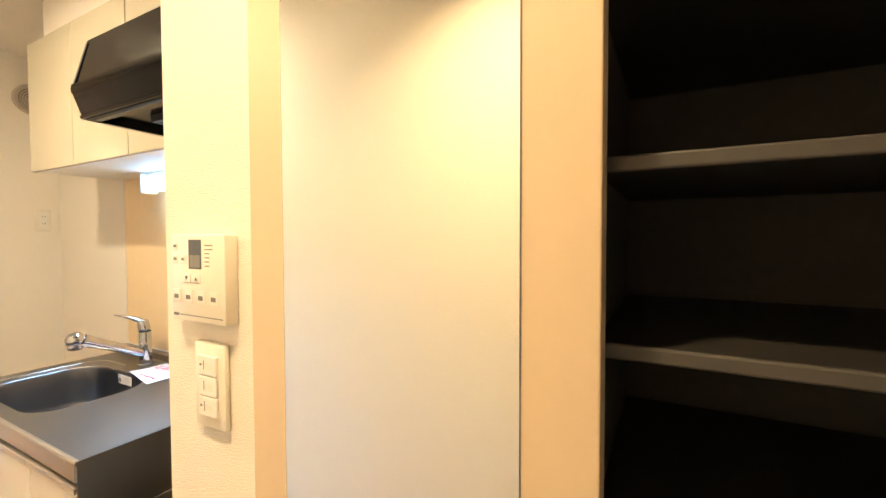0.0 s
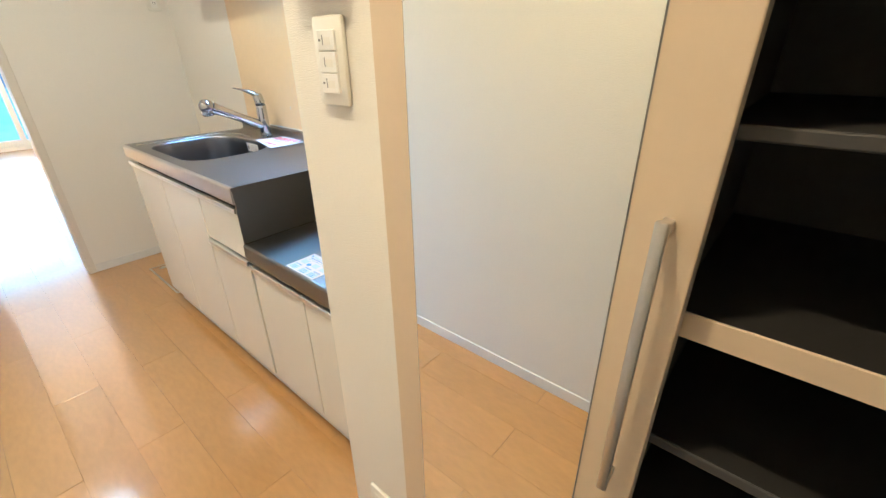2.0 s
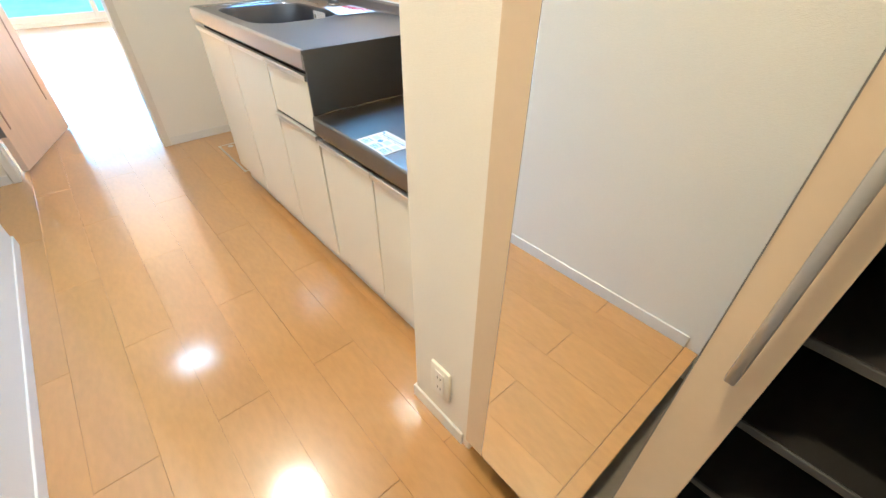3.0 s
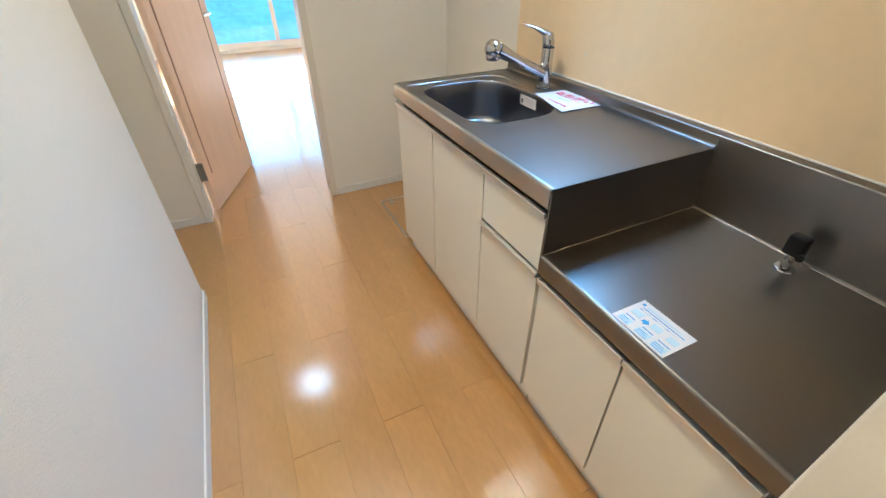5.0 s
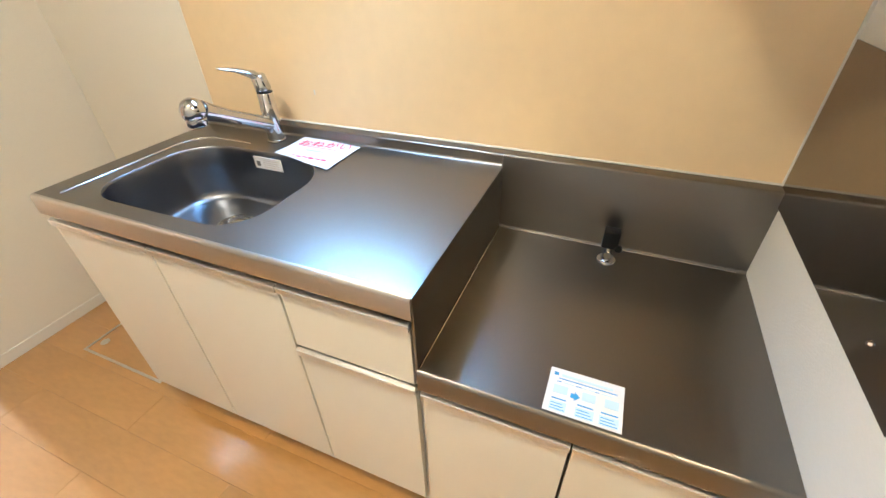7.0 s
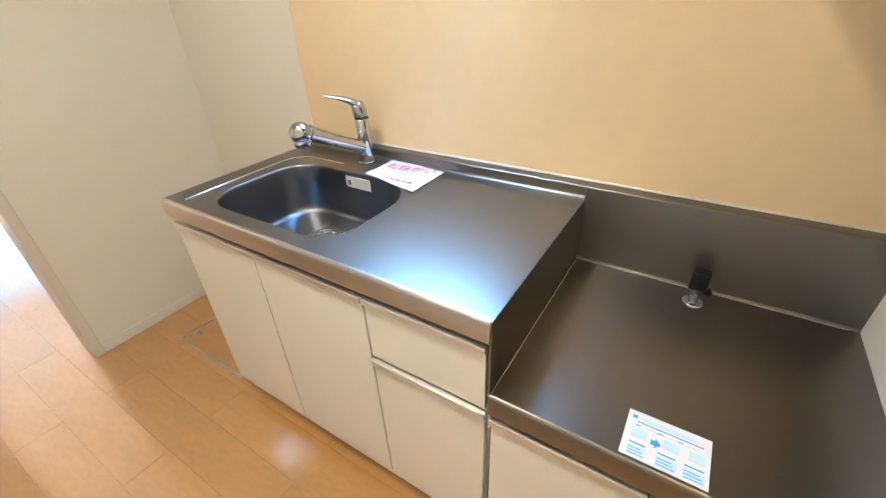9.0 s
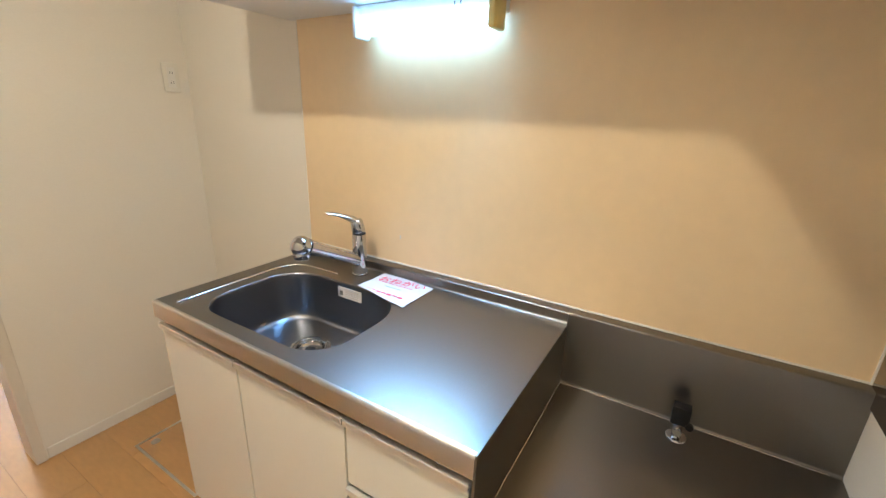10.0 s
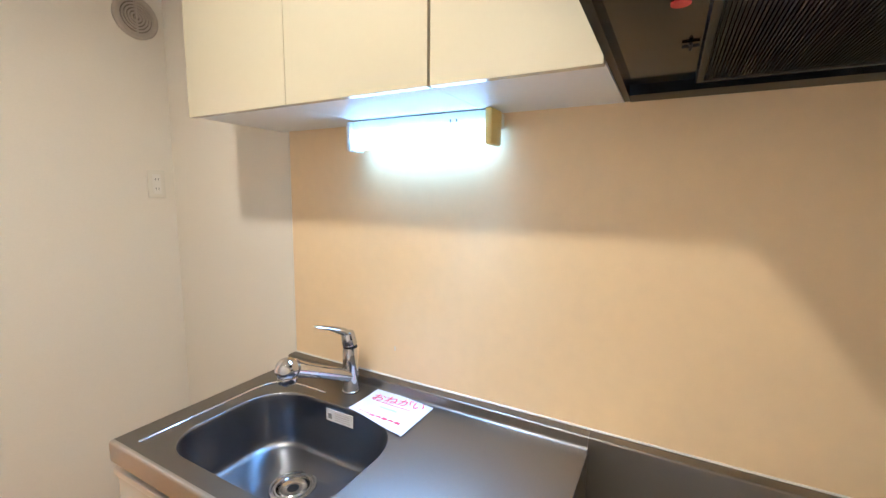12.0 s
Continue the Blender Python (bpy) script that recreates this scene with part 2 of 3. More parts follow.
setting("wall_entrance", box(-1.09, .5, -2.5, -2.4, -.2, Z + .04), "wallpaper", "plain wallpaper wall of the entrance", "wall")
setting("wall_alcove", box(.26, .36, -2.4, -.870, -.2, Z + .04), "wallpaper", "plain wall behind the shoe cabinet", "wall")
RX0, RX1, RY = -1.9, 2.4, 7.2              # the bright room
setting("wall_room_left", box(RX0 - .1, RX0, END, RY + .15, -.04, Z + .04), "wallpaper", "white wallpaper wall of the room", "wall")
setting("wall_room_right", box(RX1, RX1 + .1, END, RY + .15, -.04, Z + .04), "wallpaper", "white wallpaper wall of the room", "wall")
setting("wall_room_near", join(box(BACK, RX1, END + .0, END + .11, -.04, Z + .04), box(RX0, -1.80, END, END + .11, -.04, Z + .04)), "wallpaper", "white wallpaper wall of the room", "wall")
WX0, WX1, WT = -1.55, 1.95, 2.14            # window
setting("wall_window", join(box(RX0, WX0, RY, RY + .15, -.04, Z + .04), box(WX1, RX1, RY, RY + .15, -.04, Z + .04), box(WX0, WX1, RY, RY + .15, WT, Z + .04)),
        "wallpaper", "white wall round the balcony window", "wall")
setting("ceiling", box(-2.0, 2.5, -2.5, RY + .15, Z, Z + .1), "ceiling", "plain white papered ceiling", "ceiling")

# baseboards
for name, dims in (("baseboard_end", (JR + .03, BACK, END - .007, END, 0, .05)), ("baseboard_recess", (-1.7, JL - .03, END - .007, END, 0, .05)),
                   ("baseboard_hall", (LEFT, LEFT + .007, STEP, 1.092, 0, .05)), ("baseboard_hall_end", (LEFT - .1, LEFT + .007, 1.092, 1.099, 0, .05)),
                   ("baseboard_wing", (FACE - .007, FACE, -.846, WING, 0, .05)), ("baseboard_wing_side", (FACE - .007, .02, WING, WING + .007, 0, .05))):
    setting(name, box(*dims, .002), "base", "thin cream baseboard along the wall", "baseboard")

# doorway casing
door_1 = thing("door_frame", (JL, END, 0), "pale slim casing round the doorway", "door frame", kind="structure")
part("jamb", box(JL - .025, JL + .012, END - .012, END + .122, 0, DT + .025, .003), "base", door_1)
part("jamb", box(JR - .012, JR + .025, END - .012, END + .122, 0, DT + .025, .003), "casing", door_1)
part("head", box(JL + .012, JR - .012, END - .012, END + .122, DT - .012, DT + .025, .003), "trim", door_1)

# entrance floor, lower than the hall
setting("entrance_floor", box(LEFT, .26, -2.4, STEP - .03, -.2, -.14), "tile", "grey-brown tiled entrance floor", "floor")
kamachi = thing("step_edge", (LEFT, STEP, -.14), "wooden step edge board with a dark riser", "step", kind="structure")
part("riser", box(LEFT, .26, STEP - .03, STEP - .01, -.14, -.012), "dark", kamachi, "dark riser")
part("nosing", box(LEFT, .26, STEP - .045, STEP, -.012, .001, .003), "plank", kamachi)

# beam over the hood
setting("duct_box", box(-.086, .289, WING, -.258, 2.082, Z, .003), "wallpaper", "wallpapered duct box under the ceiling above the hood", "duct box")

# ---- bright room ----
window_1 = thing("window_1", (WX0, RY, 0), "wide sliding balcony window with pale cream frames", "window", kind="structure")
part("window_frame", join(box(WX0, WX1, RY + .02, RY + .13, 0, .05), box(WX0, WX1, RY + .02, RY + .13, WT - .05, WT),
     box(WX0, WX0 + .05, RY + .02, RY + .13, .05, WT - .05), box(WX1 - .05, WX1, RY + .02, RY + .13, .05, WT - .05)), "frame", window_1)
sw = (WX1 - WX0 - .1) / 2
for i in range(2):
    a, b, yy = WX0 + .05 + i * sw - .025 * i, WX0 + .05 + (i + 1) * sw + .025 * (1 - i), RY + (.05 if i else .09)
    sash = part("sash", join(box(a, b, yy, yy + .035, .05, .13, .003), box(a, b, yy, yy + .035, WT - .11, WT - .05, .003), box(a, a + .055, yy, yy + .035, .13, WT - .11, .003), box(b - .055, b, yy, yy + .035, .13, WT - .11, .003)), "frame", window_1)
    pane = part("pane", box(a + .055, b - .055, yy + .014, yy + .018, .13, WT - .11), "glass", sash)
    pane.visible_shadow = False

leaf = thing("room_door", (JL + .022, END + .125, .008), "pinkish wood-print door standing open into the room", "door")
W = .70
part("panel", box(0, .034, 0, W, 0, 2.03, .002), "leaf", leaf)
for xx in (-.002, .034):
    for yy in (.06, W - .10):
        part("inlay", box(xx, xx + .002, yy, yy + .012, .22, 1.95), "groove", leaf)
part("hinge", join(cyl((.0, -.008, .20), (.0, -.008, .31), .008), box(.001, .03, -.004, .0, .2, .31)), "ink", leaf, "dark steel hinge")
part("hinge", join(cyl((.0, -.008, 1.75), (.0, -.008, 1.86), .008), box(.001, .03, -.004, .0, 1.75, 1.86)), "ink", leaf, "dark steel hinge")
part("handle", join(cyl((.034, W - .06, 1.0), (.065, W - .06, 1.0), .008), cyl((.062, W - .055, 1.0), (.062, W - .15, 1.0), .007)), "chrome", leaf, "chrome lever handle")
# the parts above were given from the hinge: put them there and swing the leaf open
for o in leaf.children:
    o.matrix_local = Matrix.Translation(leaf.location)
leaf.rotation_euler = (0, 0, radians(-21))

# outside
setting("balcony_floor", box(-2.4, 3.2, RY + .15, RY + 1.35, -.12, -.06), "concrete", "pale concrete balcony floor", "balcony")
setting("ground", box(-300, 300, 9, 600, -3.3, -3.2), "ground", "asphalt ground outside", "ground")
# added panel that glows by itself, closing the view outside
setting("backdrop", box(-90, 90, 60, 60.2, -3.2, 40), "sky", "added glowing panel in place of the pale blue distance", "backdrop")
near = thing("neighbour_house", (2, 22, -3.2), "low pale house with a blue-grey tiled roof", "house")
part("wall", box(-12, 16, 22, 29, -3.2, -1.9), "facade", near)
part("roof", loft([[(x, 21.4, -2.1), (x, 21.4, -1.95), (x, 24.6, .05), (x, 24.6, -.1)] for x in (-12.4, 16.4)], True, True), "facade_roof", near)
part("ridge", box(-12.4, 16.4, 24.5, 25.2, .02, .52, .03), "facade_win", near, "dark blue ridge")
for k in range(14):
    z = -1.98 + k * .143
    part("tile_row", box(-12.4, 16.4, 21.4 + k * .229, 21.5 + k * .229, z, z + .035), "facade_roof", near)
house = thing("apartment_building", (2, 34, -3.2), "pale blue apartment building beyond the low house", "building")
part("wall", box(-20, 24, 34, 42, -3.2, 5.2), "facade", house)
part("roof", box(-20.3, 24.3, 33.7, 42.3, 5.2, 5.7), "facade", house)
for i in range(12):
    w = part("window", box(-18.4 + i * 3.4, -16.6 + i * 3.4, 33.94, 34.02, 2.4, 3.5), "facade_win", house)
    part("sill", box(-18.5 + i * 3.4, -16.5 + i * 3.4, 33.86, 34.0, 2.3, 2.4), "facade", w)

# ---- kitchen ----
H, HS = .85, .657                # heights of the sink deck and the stove deck
L = 1.082                        # length of the sink deck


def base_cabinet(y0, y1, top, fronts, label):
    """A cabinet of cream laminate: fronts are (y0, y1, z0, z1), each with an aluminium pull along its top."""
    cabinet = thing("base_cabinet", ((.3), (y0 + y1) / 2, 0), label, "kitchen cabinet", "kitchen base cabinets")
    part("body", join(box(.032, .60, y0 + .001, y0 + .017, .09, top), box(.032, .60, y1 - .017, y1 - .001, .09, top), box(.032, .60, y0 + .017, y1 - .017, .09, .106),
         box(.584, .60, y0 + .017, y1 - .017, .106, top), ), "carc", cabinet)
    # added dark sheet: its colour stands for the shade in the door gaps
    part("gap_shadow_board", box(.0335, .036, y0 + .001, y1 - .001, .095, top - .001), "slot", cabinet, "added dark board for the shade in the door gaps")
    part("toe_kick", box(.045, .06, y0, y1, 0, .09), "cab", cabinet)
    for a, b, c, d in fronts:
        kind = "drawer_front" if d - c < .3 else "door"
        front = part(kind, box(.010, .029, a + .003, b - .003, c, d - .0185, .0015), "cab", cabinet)
        pull = [(.0015, d - .006), (.0025, d - .0035), (.0125, d - .0015), (.0125, d - .004), (.0045, d - .006), (.0045, d - .017), (.012, d - .017), (.012, d - .0195), (.0015, d - .0195)]
        part("pull", join(prism(pull, a + .002, b - .002), box(.0125, .030, a + .002, b - .002, d - .018, d - .016)), "pull", front, "slim aluminium finger pull")
    return cabinet


base_cabinet(0.006, L - .006, .79, [(.704, L - .006, .092, .780), (.318, .704, .092, .780), (.008, .318, .5965, .780), (.008, .318, .092, .589)], "cream sink cabinet with two doors, a drawer and a door")
base_cabinet(-.622, -.002, .598, [(-.312, -.002, .092, .584), (-.622, -.312, .092, .584)], "low cream stove cabinet with two doors")


def arc(cx, cz, r, a0, a1, n=6):
    return [(cx + r * math.cos(radians(a0 + (a1 - a0) * k / n)), cz + r * math.sin(radians(a0 + (a1 - a0) * k / n))) for k in range(n + 1)]


worktop = thing("worktop", (.3, .25, HS - .06), "stepped brushed stainless steel worktop with a pressed sink", "worktop")


def steel_section(h, lip, guard, y0, y1, name):
    """Front lip and rear upstand of a deck, rounded along the edges."""
    front = [(.0115, h - .004), (.0115, h), *arc(.009, h - .009, .009, 90, 180), *arc(.004, h - lip, .004, 180, 270), (.02, h - lip - .004), (.02, h - lip), (.006, h - lip + .004), (.006, h - .010)]
    # the sink deck's lip takes the steel with the reflection coloured in
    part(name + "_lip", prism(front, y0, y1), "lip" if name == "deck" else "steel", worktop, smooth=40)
    rear = [(.53, h - .004), (.53, h), *arc(.566, h + .010, .010, 270, 360), *arc(.582, guard - .006, .006, 180, 90), (BACK - .003, guard), (BACK - .003, guard - .01), (.59, guard - .01), (.59, h - .004)]
    part(name + "_upstand", prism(rear, y0, y1), "steel", worktop, smooth=40)


steel_section(H, .052, .884, .0, L, "deck")
steel_section(HS, .055, .884, WING + .0005, -.001, "stove")
part("stove_plate", box(.0116, .53, WING + .0005, -.001, HS - .003, HS), "steel", worktop)
part("step_face", box(.006, .592, -.002, .004, HS - .01, H - .006, .001), "steel", worktop)
part("step_edge", prism([(.003, H - .012), (.003, H - .001), (.565, H - .001), (.565, H - .012)], -.003, .002), "steel", worktop)
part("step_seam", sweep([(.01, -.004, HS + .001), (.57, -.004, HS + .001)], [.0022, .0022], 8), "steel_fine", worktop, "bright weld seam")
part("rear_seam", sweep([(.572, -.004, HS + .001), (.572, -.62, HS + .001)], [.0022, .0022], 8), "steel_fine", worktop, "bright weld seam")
# deck plate with the opening of the bowl
rim = rounded(.055, .430, .441, .962, (.13, .11, .11, .15), H, 10)
cx, cy = .235, .70
outer = []
for x, y, z in rim:
    dx, dy = x - cx, y - cy
    s = min(abs((.53 if dx > 0 else .0116) - cx) / max(abs(dx), 1e-6), abs((L if dy > 0 else 0.0) - cy) / max(abs(dy), 1e-6))
    outer.append((cx + dx * s, cy + dy * s, z))
corners = [(.53, L), (.0116, L), (.0116, 0), (.53, 0)]
for ccx, ccy in corners:
    i = min(range(len(outer)), key=lambda k: (outer[k][0] - ccx) ** 2 + (outer[k][1] - ccy) ** 2)
    outer[i] = (ccx, ccy, H)
part("deck_plate", loft([outer, rim]), "steel", worktop)


def shrunk(k, z, dx=.0):
    return [(cx + .01 + (x - cx - .01) * k + dx, cy + .02 + (y - cy - .02) * k, z) for x, y, _ in rim]


bowl_loops = [rim, shrunk(.992, H - .002), shrunk(.984, H - .008), shrunk(.970, H - .08), shrunk(.955, H - .142), shrunk(.938, H - .159), shrunk(.905, H - .169), shrunk(.85, H - .174), shrunk(.5, H - .179)]
hole = [(.280 + .058 * math.cos(math.atan2(y - cy, x - cx)), .735 + .058 * math.sin(math.atan2(y - cy, x - cx)), H - .184) for x, y, _ in rim]
bowl = part("bowl", loft(bowl_loops + [hole]), "bowl", worktop, "deep satin steel sink bowl", smooth=50)
part("drain_ring", loft([[(.280 + r * math.cos(k * math.tau / 40), .735 + r * math.sin(k * math.tau / 40), z) for k in range(40)] for r, z in ((.066, H - .1845), (.064, H - .179), (.058, H - .179), (.056, H - .183), (.052, H - .183), (.050, H - .180), (.046, H - .180), (.043, H - .188), (.040, H - .20))]), "steel_fine", bowl, smooth=40)
part("strainer", loft([[(.280 + r * math.cos(k * math.tau / 40), .735 + r * math.sin(k * math.tau / 40), z) for k in range(40)] for r, z in ((.041, H - .205), (.040, H - .186), (.036, H - .183), (.030, H - .186), (.022, H - .187))], False, True), "steel_fine", bowl, "steel drain strainer", smooth=40)
part("strainer_hole", cyl((.280, .735, H - .188), (.280, .735, H - .1862), .017, .016, 24), "black", bowl, "dark drain opening")
ridge = [(.035, 1.012), (.38, 1.012), (.42, 1.005), (.452, .985), (.468, .95), (.472, .90), (.472, .79)]
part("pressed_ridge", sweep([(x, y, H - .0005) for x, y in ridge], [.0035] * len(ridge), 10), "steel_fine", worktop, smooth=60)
part("sticker", box(.4205, .4225, .636, .741, H - .052, H - .014), "paper", bowl, "small white instruction sticker")
part("sticker_print", box(.4200, .4205, .718, .732, H - .044, H - .028), "ink", bowl, "dark warning mark")
for k in range(4):
    part("sticker_print", box(.4200, .4205, .648, .706, H - .024 - k * .007, H - .0225 - k * .007), "vent", bowl, "illegible small print")

# steel plate on the wing wall beside the stove
single("side_splash_plate", box(-.008, .605, WING, WING + .004, .845, 1.185, .001), "side_steel", "stainless steel splash plate screwed to the wing wall", "splash plate")
screw = cyl((.105, WING + .004, .892), (.105, WING + .008, .892), .005, .003, 12)
single("plate_screw", screw, "chrome", "small round screw in the splash plate", "screw", smooth=40)

# wall panel above the worktop
setting("kitchen_panel", box(BACK - .006, BACK, WING, 1.078, .884, 1.72), "panel", "glossy peach-beige splashback panel behind the kitchen", "wall panel")
setting("trim_panel_edge", box(BACK - .008, BACK, 1.078, 1.084, .884, 1.70, .001), "base", "thin white edge strip of the splashback panel", "trim")
setting("trim_panel_corner", box(BACK - .012, BACK - .006, WING, WING + .006, .884, 1.70, .001), "base", "thin white corner strip of the splashback panel", "trim")

single("panel_scuff", prism([(BACK - .0068, .978), (BACK - .0060, .978), (BACK - .0060, .992), (BACK - .0068, .990)], .618, .622), "paper", "tiny white scuff on the splashback panel", "scuff")

setting("trim_sealant", sweep([(BACK - .007, WING + .002, .886), (BACK - .007, 1.08, .886)], [.003, .003], 8), "base", "thin white sealant line along the steel upstand", "sealant")

# mixer tap
FB = Vector((.522, .730, H))
tap = thing("mixer_tap", FB, "chrome single-lever mixer tap with a pull-out head", "tap")
part("base_ring", cyl(FB, FB + Vector((0, 0, .007)), .0285, .028, 32, bevel=.002), "chrome", tap, smooth=40)
part("body", cyl(FB + Vector((0, 0, .006)), FB + Vector((0, 0, .150)), .0255, .0235, 32, bevel=.003), "chrome", tap, smooth=40)
S0, S1 = FB + Vector((0, 0, .052)), Vector((.292, .735, 1.012))
way = (S1 - S0).normalized()
spout = part("spout", sweep([S0, S0 + way * .04, S0 + way * .10, S0 + way * .17, S1 - way * .03, S1 - way * .005], [.0205, .0205, .0195, .0200, .0235, .0275], 24), "chrome", tap, smooth=50)
DOWN = Vector((0, 0, -1))
HC = S1 + way * .018 + DOWN * .004          # middle of the rounded head
bulb = bmesh.new()
bmesh.ops.create_uvsphere(bulb, u_segments=32, v_segments=18, radius=.0320)
for v in bulb.verts:
    v.co = HC + Vector((v.co.x, v.co.y, v.co.z if v.co.z > 0 else v.co.z * .92))
head = part("pull_out_head", bulb, "chrome", spout, smooth=60)
part("spray_collar", cyl(HC + DOWN * .018, HC + DOWN * .038, .0275, .0245, 32, bevel=.003), "chrome", spout, smooth=40)
part("spray_face", cyl(HC + DOWN * .037, HC + DOWN * .040, .0215, .020, 24), "black", spout, "grey spray face")
TOP = FB + Vector((0, 0, .152))
part("neck_ring", cyl(TOP + DOWN * .0025, TOP + Vector((0, 0, .0005)), .0228, .0228, 32), "black", tap, "thin dark joint")
CAPEND = TOP + Vector((-.006, .006, .050))
cap = part("lever_cap", cyl(TOP + Vector((0, 0, .001)), CAPEND, .0240, .0205, 32, bevel=.008), "chrome", tap, smooth=40)
TIP = Vector((.434, .796, 1.081))
mid = TOP + Vector((-.006, .006, .044))
flat = (TIP - mid).normalized().cross(Vector((0, 0, 1))).normalized()
part("lever", loft([[mid + (TIP - mid) * t + Vector((0, 0, rise)) + flat * (w * math.cos(k * math.tau / 16)) + Vector((0, 0, 1)) * (h * math.sin(k * math.tau / 16)) for k in range(16)]
     for t, w, h, rise in ((-.20, .017, .010, -.006), (.05, .0205, .0145, .0), (.3, .018, .011, .003), (.6, .0135, .0055, .004), (.9, .0125, .0035, .001), (.98, .010, .003, 0), (1, .006, .002, 0))], True, True), "chrome", cap, smooth=60)

# gas cock
G = Vector((.512, -.313, HS))
cock = thing("gas_cock", G, "chrome gas cock with a black cap on the stove deck", "gas cock")
part("flange", cyl(G, G + Vector((0, 0, .006)), .026, .023, 32, bevel=.002), "chrome", cock, smooth=40)
part("stem", join(cyl(G + Vector((0, 0, .004)), G + Vector((0, 0, .045)), .011, .010), cyl(G + Vector((-.014, 0, .022)), G + Vector((.014, 0, .022)), .010, .008)), "chrome", cock, smooth=40)
part("cap", join(box(G.x - .016, G.x + .016, G.y - .02, G.y + .02, HS + .045, HS + .095, .004), cyl((G.x - .018, G.y - .022, HS + .05), (G.x - .010, G.y - .022, HS + .05), .009, .009, 16)), "black", cock, "black rubber cap", smooth=40)

# papers
note = thing("note_paper", (.48, .55, H), "white handwritten note with pink lettering on the steel deck", "note")
ncorn = [Vector((.586, .660, 0)), Vector((.556, .440, 0)), Vector((.384, .440, 0)), Vector((.425, .655, 0))]
bm = bmesh.new()
NX, NY = 10, 8
grid = []
for i in range(NX + 1):
    u = i / NX
    row = []
    for j in range(NY + 1):
        v = j / NY
        p = (ncorn[0] * (1 - u) + ncorn[1] * u) * (1 - v) + (ncorn[3] * (1 - u) + ncorn[2] * u) * v
        lift = .002 + .006 * (v ** 3) * (1 - u) + .002 * math.sin(u * 5) ** 2 * v
        row.append((p.x, p.y, H + lift))
    grid.append(row)
top = [[bm.verts.new(p) for p in row] for row in grid]
low = [[bm.verts.new((x, y, z - .0006)) for x, y, z in row] for row in grid]
for i in range(NX):
    for j in range(NY):
        bm.faces.new((top[i][j], top[i + 1][j], top[i + 1][j + 1], top[i][j + 1]))
        bm.faces.new((low[i][j], low[i][j + 1], low[i + 1][j + 1], low[i + 1][j]))
bmesh.ops.recalc_face_normals(bm, faces=bm.faces)
sheet = part("sheet", bm, "paper", note, smooth=60)
lay = pose(.530, .550, H + .0042, 0, 0, -90 + 6)
part("lettering", words("おねがい", .046, lay), "pink", sheet, "pink handwriting")
part("underline", box(.504, .5055, .49, .615, H + .0040, H + .0048), "pink", sheet)
random.seed(4)
for k in range(7):
    y = .475 + k * .022
    part("writing", box(.425 + .003 * (k % 2), .432 + .004 * random.random(), y, y + .016, H + .0055, H + .0068), "pink", sheet, "illegible pink writing")
part("writing", box(.478, .482, .52, .58, H + .0045, H + .0053), "paleblue", sheet, "illegible faint writing")

label = thing("stove_sticker", (.061, -.314, HS), "white instruction sticker with blue print on the stove deck", "sticker")
sheet = part("sheet", box(.011, .111, -.382, -.246, HS + .0004, HS + .0012), "paper", label)
zz = (HS + .0012, HS + .0018)
for a, b in ((-.284, -.258), (-.332, -.304), (-.374, -.345)):
    part("bar", box(.040, .0425, a, b, *zz), "blue", sheet)
    part("text_block", box(.016, .036, a - .002, b + .002, *zz), "paleblue", sheet, "illegible pale blue print")
for a, b in ((-.284, -.258), (-.334, -.310), (-.374, -.350)):
    part("picture", box(.054, .072, a, b, *zz), "paleblue", sheet, "faint drawing")
part("heading", box(.094, .099, -.362, -.268, *zz), "paleblue", sheet)
part("heading", box(.087, .089, -.370, -.264, *zz), "blue", sheet)
part("warning_mark", box(.094, .101, -.262, -.254, *zz), "blue", sheet)
for k in range(9):
    y = -.262 - k * .0115
    part("print_line", box(.0795, .0812, y - .008 - .003 * (k % 2), y, *zz), "paleblue" if k % 3 else "blue", sheet, "illegible blue print")
for a, b in ((-.284, -.258), (-.332, -.304), (-.374, -.345)):
    for k in range(3):
        part("print_line", box(.018 + k * .006, .0195 + k * .006, a + .003 * k, b, zz[1], zz[1] + .0003), "blue", sheet, "illegible blue print")
arrow = bmesh.new()
pts = [(.052, -.290), (.062, -.290), (.062, -.297), (.067, -.297), (.057, -.307), (.047, -.297), (.052, -.297)]
va = [arrow.verts.new((x, y, zz[0])) for x, y in pts]
vb = [arrow.verts.new((x, y, zz[1])) for x, y in pts]
arrow.faces.new(vb)
for i in range(len(pts)):
    arrow.faces.new((va[i], va[(i + 1) % 7], vb[(i + 1) % 7], vb[i]))
bmesh.ops.recalc_face_normals(arrow, faces=arrow.faces)
part("arrow", arrow, "blue", sheet)

# wall cabinets
WF, WB, WTOP = .278, 1.705, 2.242
for y0, y1 in ((.708, 1.112), (.300, .708), (-.030, .300)):
    wc = thing("wall_cabinet", (.45, (y0 + y1) / 2, WB), "glossy cream wall cabinet under the ceiling", "wall cabinet", "wall cabinets")
    part("body", box(WF + .02, BACK, y0 + .0005, y1 - .0005, WB, WTOP), "carc", wc)
    # thin grey sheet, added to colour the gaps as if in shade
    part("gap_board", box(WF + .0195, WF + .0205, y0 + .0005, y1 - .0005, WB + .002, WTOP), "ink", wc, "added grey board for the shade between the doors")
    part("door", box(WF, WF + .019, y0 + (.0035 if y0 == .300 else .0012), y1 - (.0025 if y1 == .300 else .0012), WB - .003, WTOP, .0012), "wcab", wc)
hc = thing("hood_cabinet", (.45, -.33, 1.906), "cream panel cabinet above the range hood", "wall cabinet", "wall cabinets")
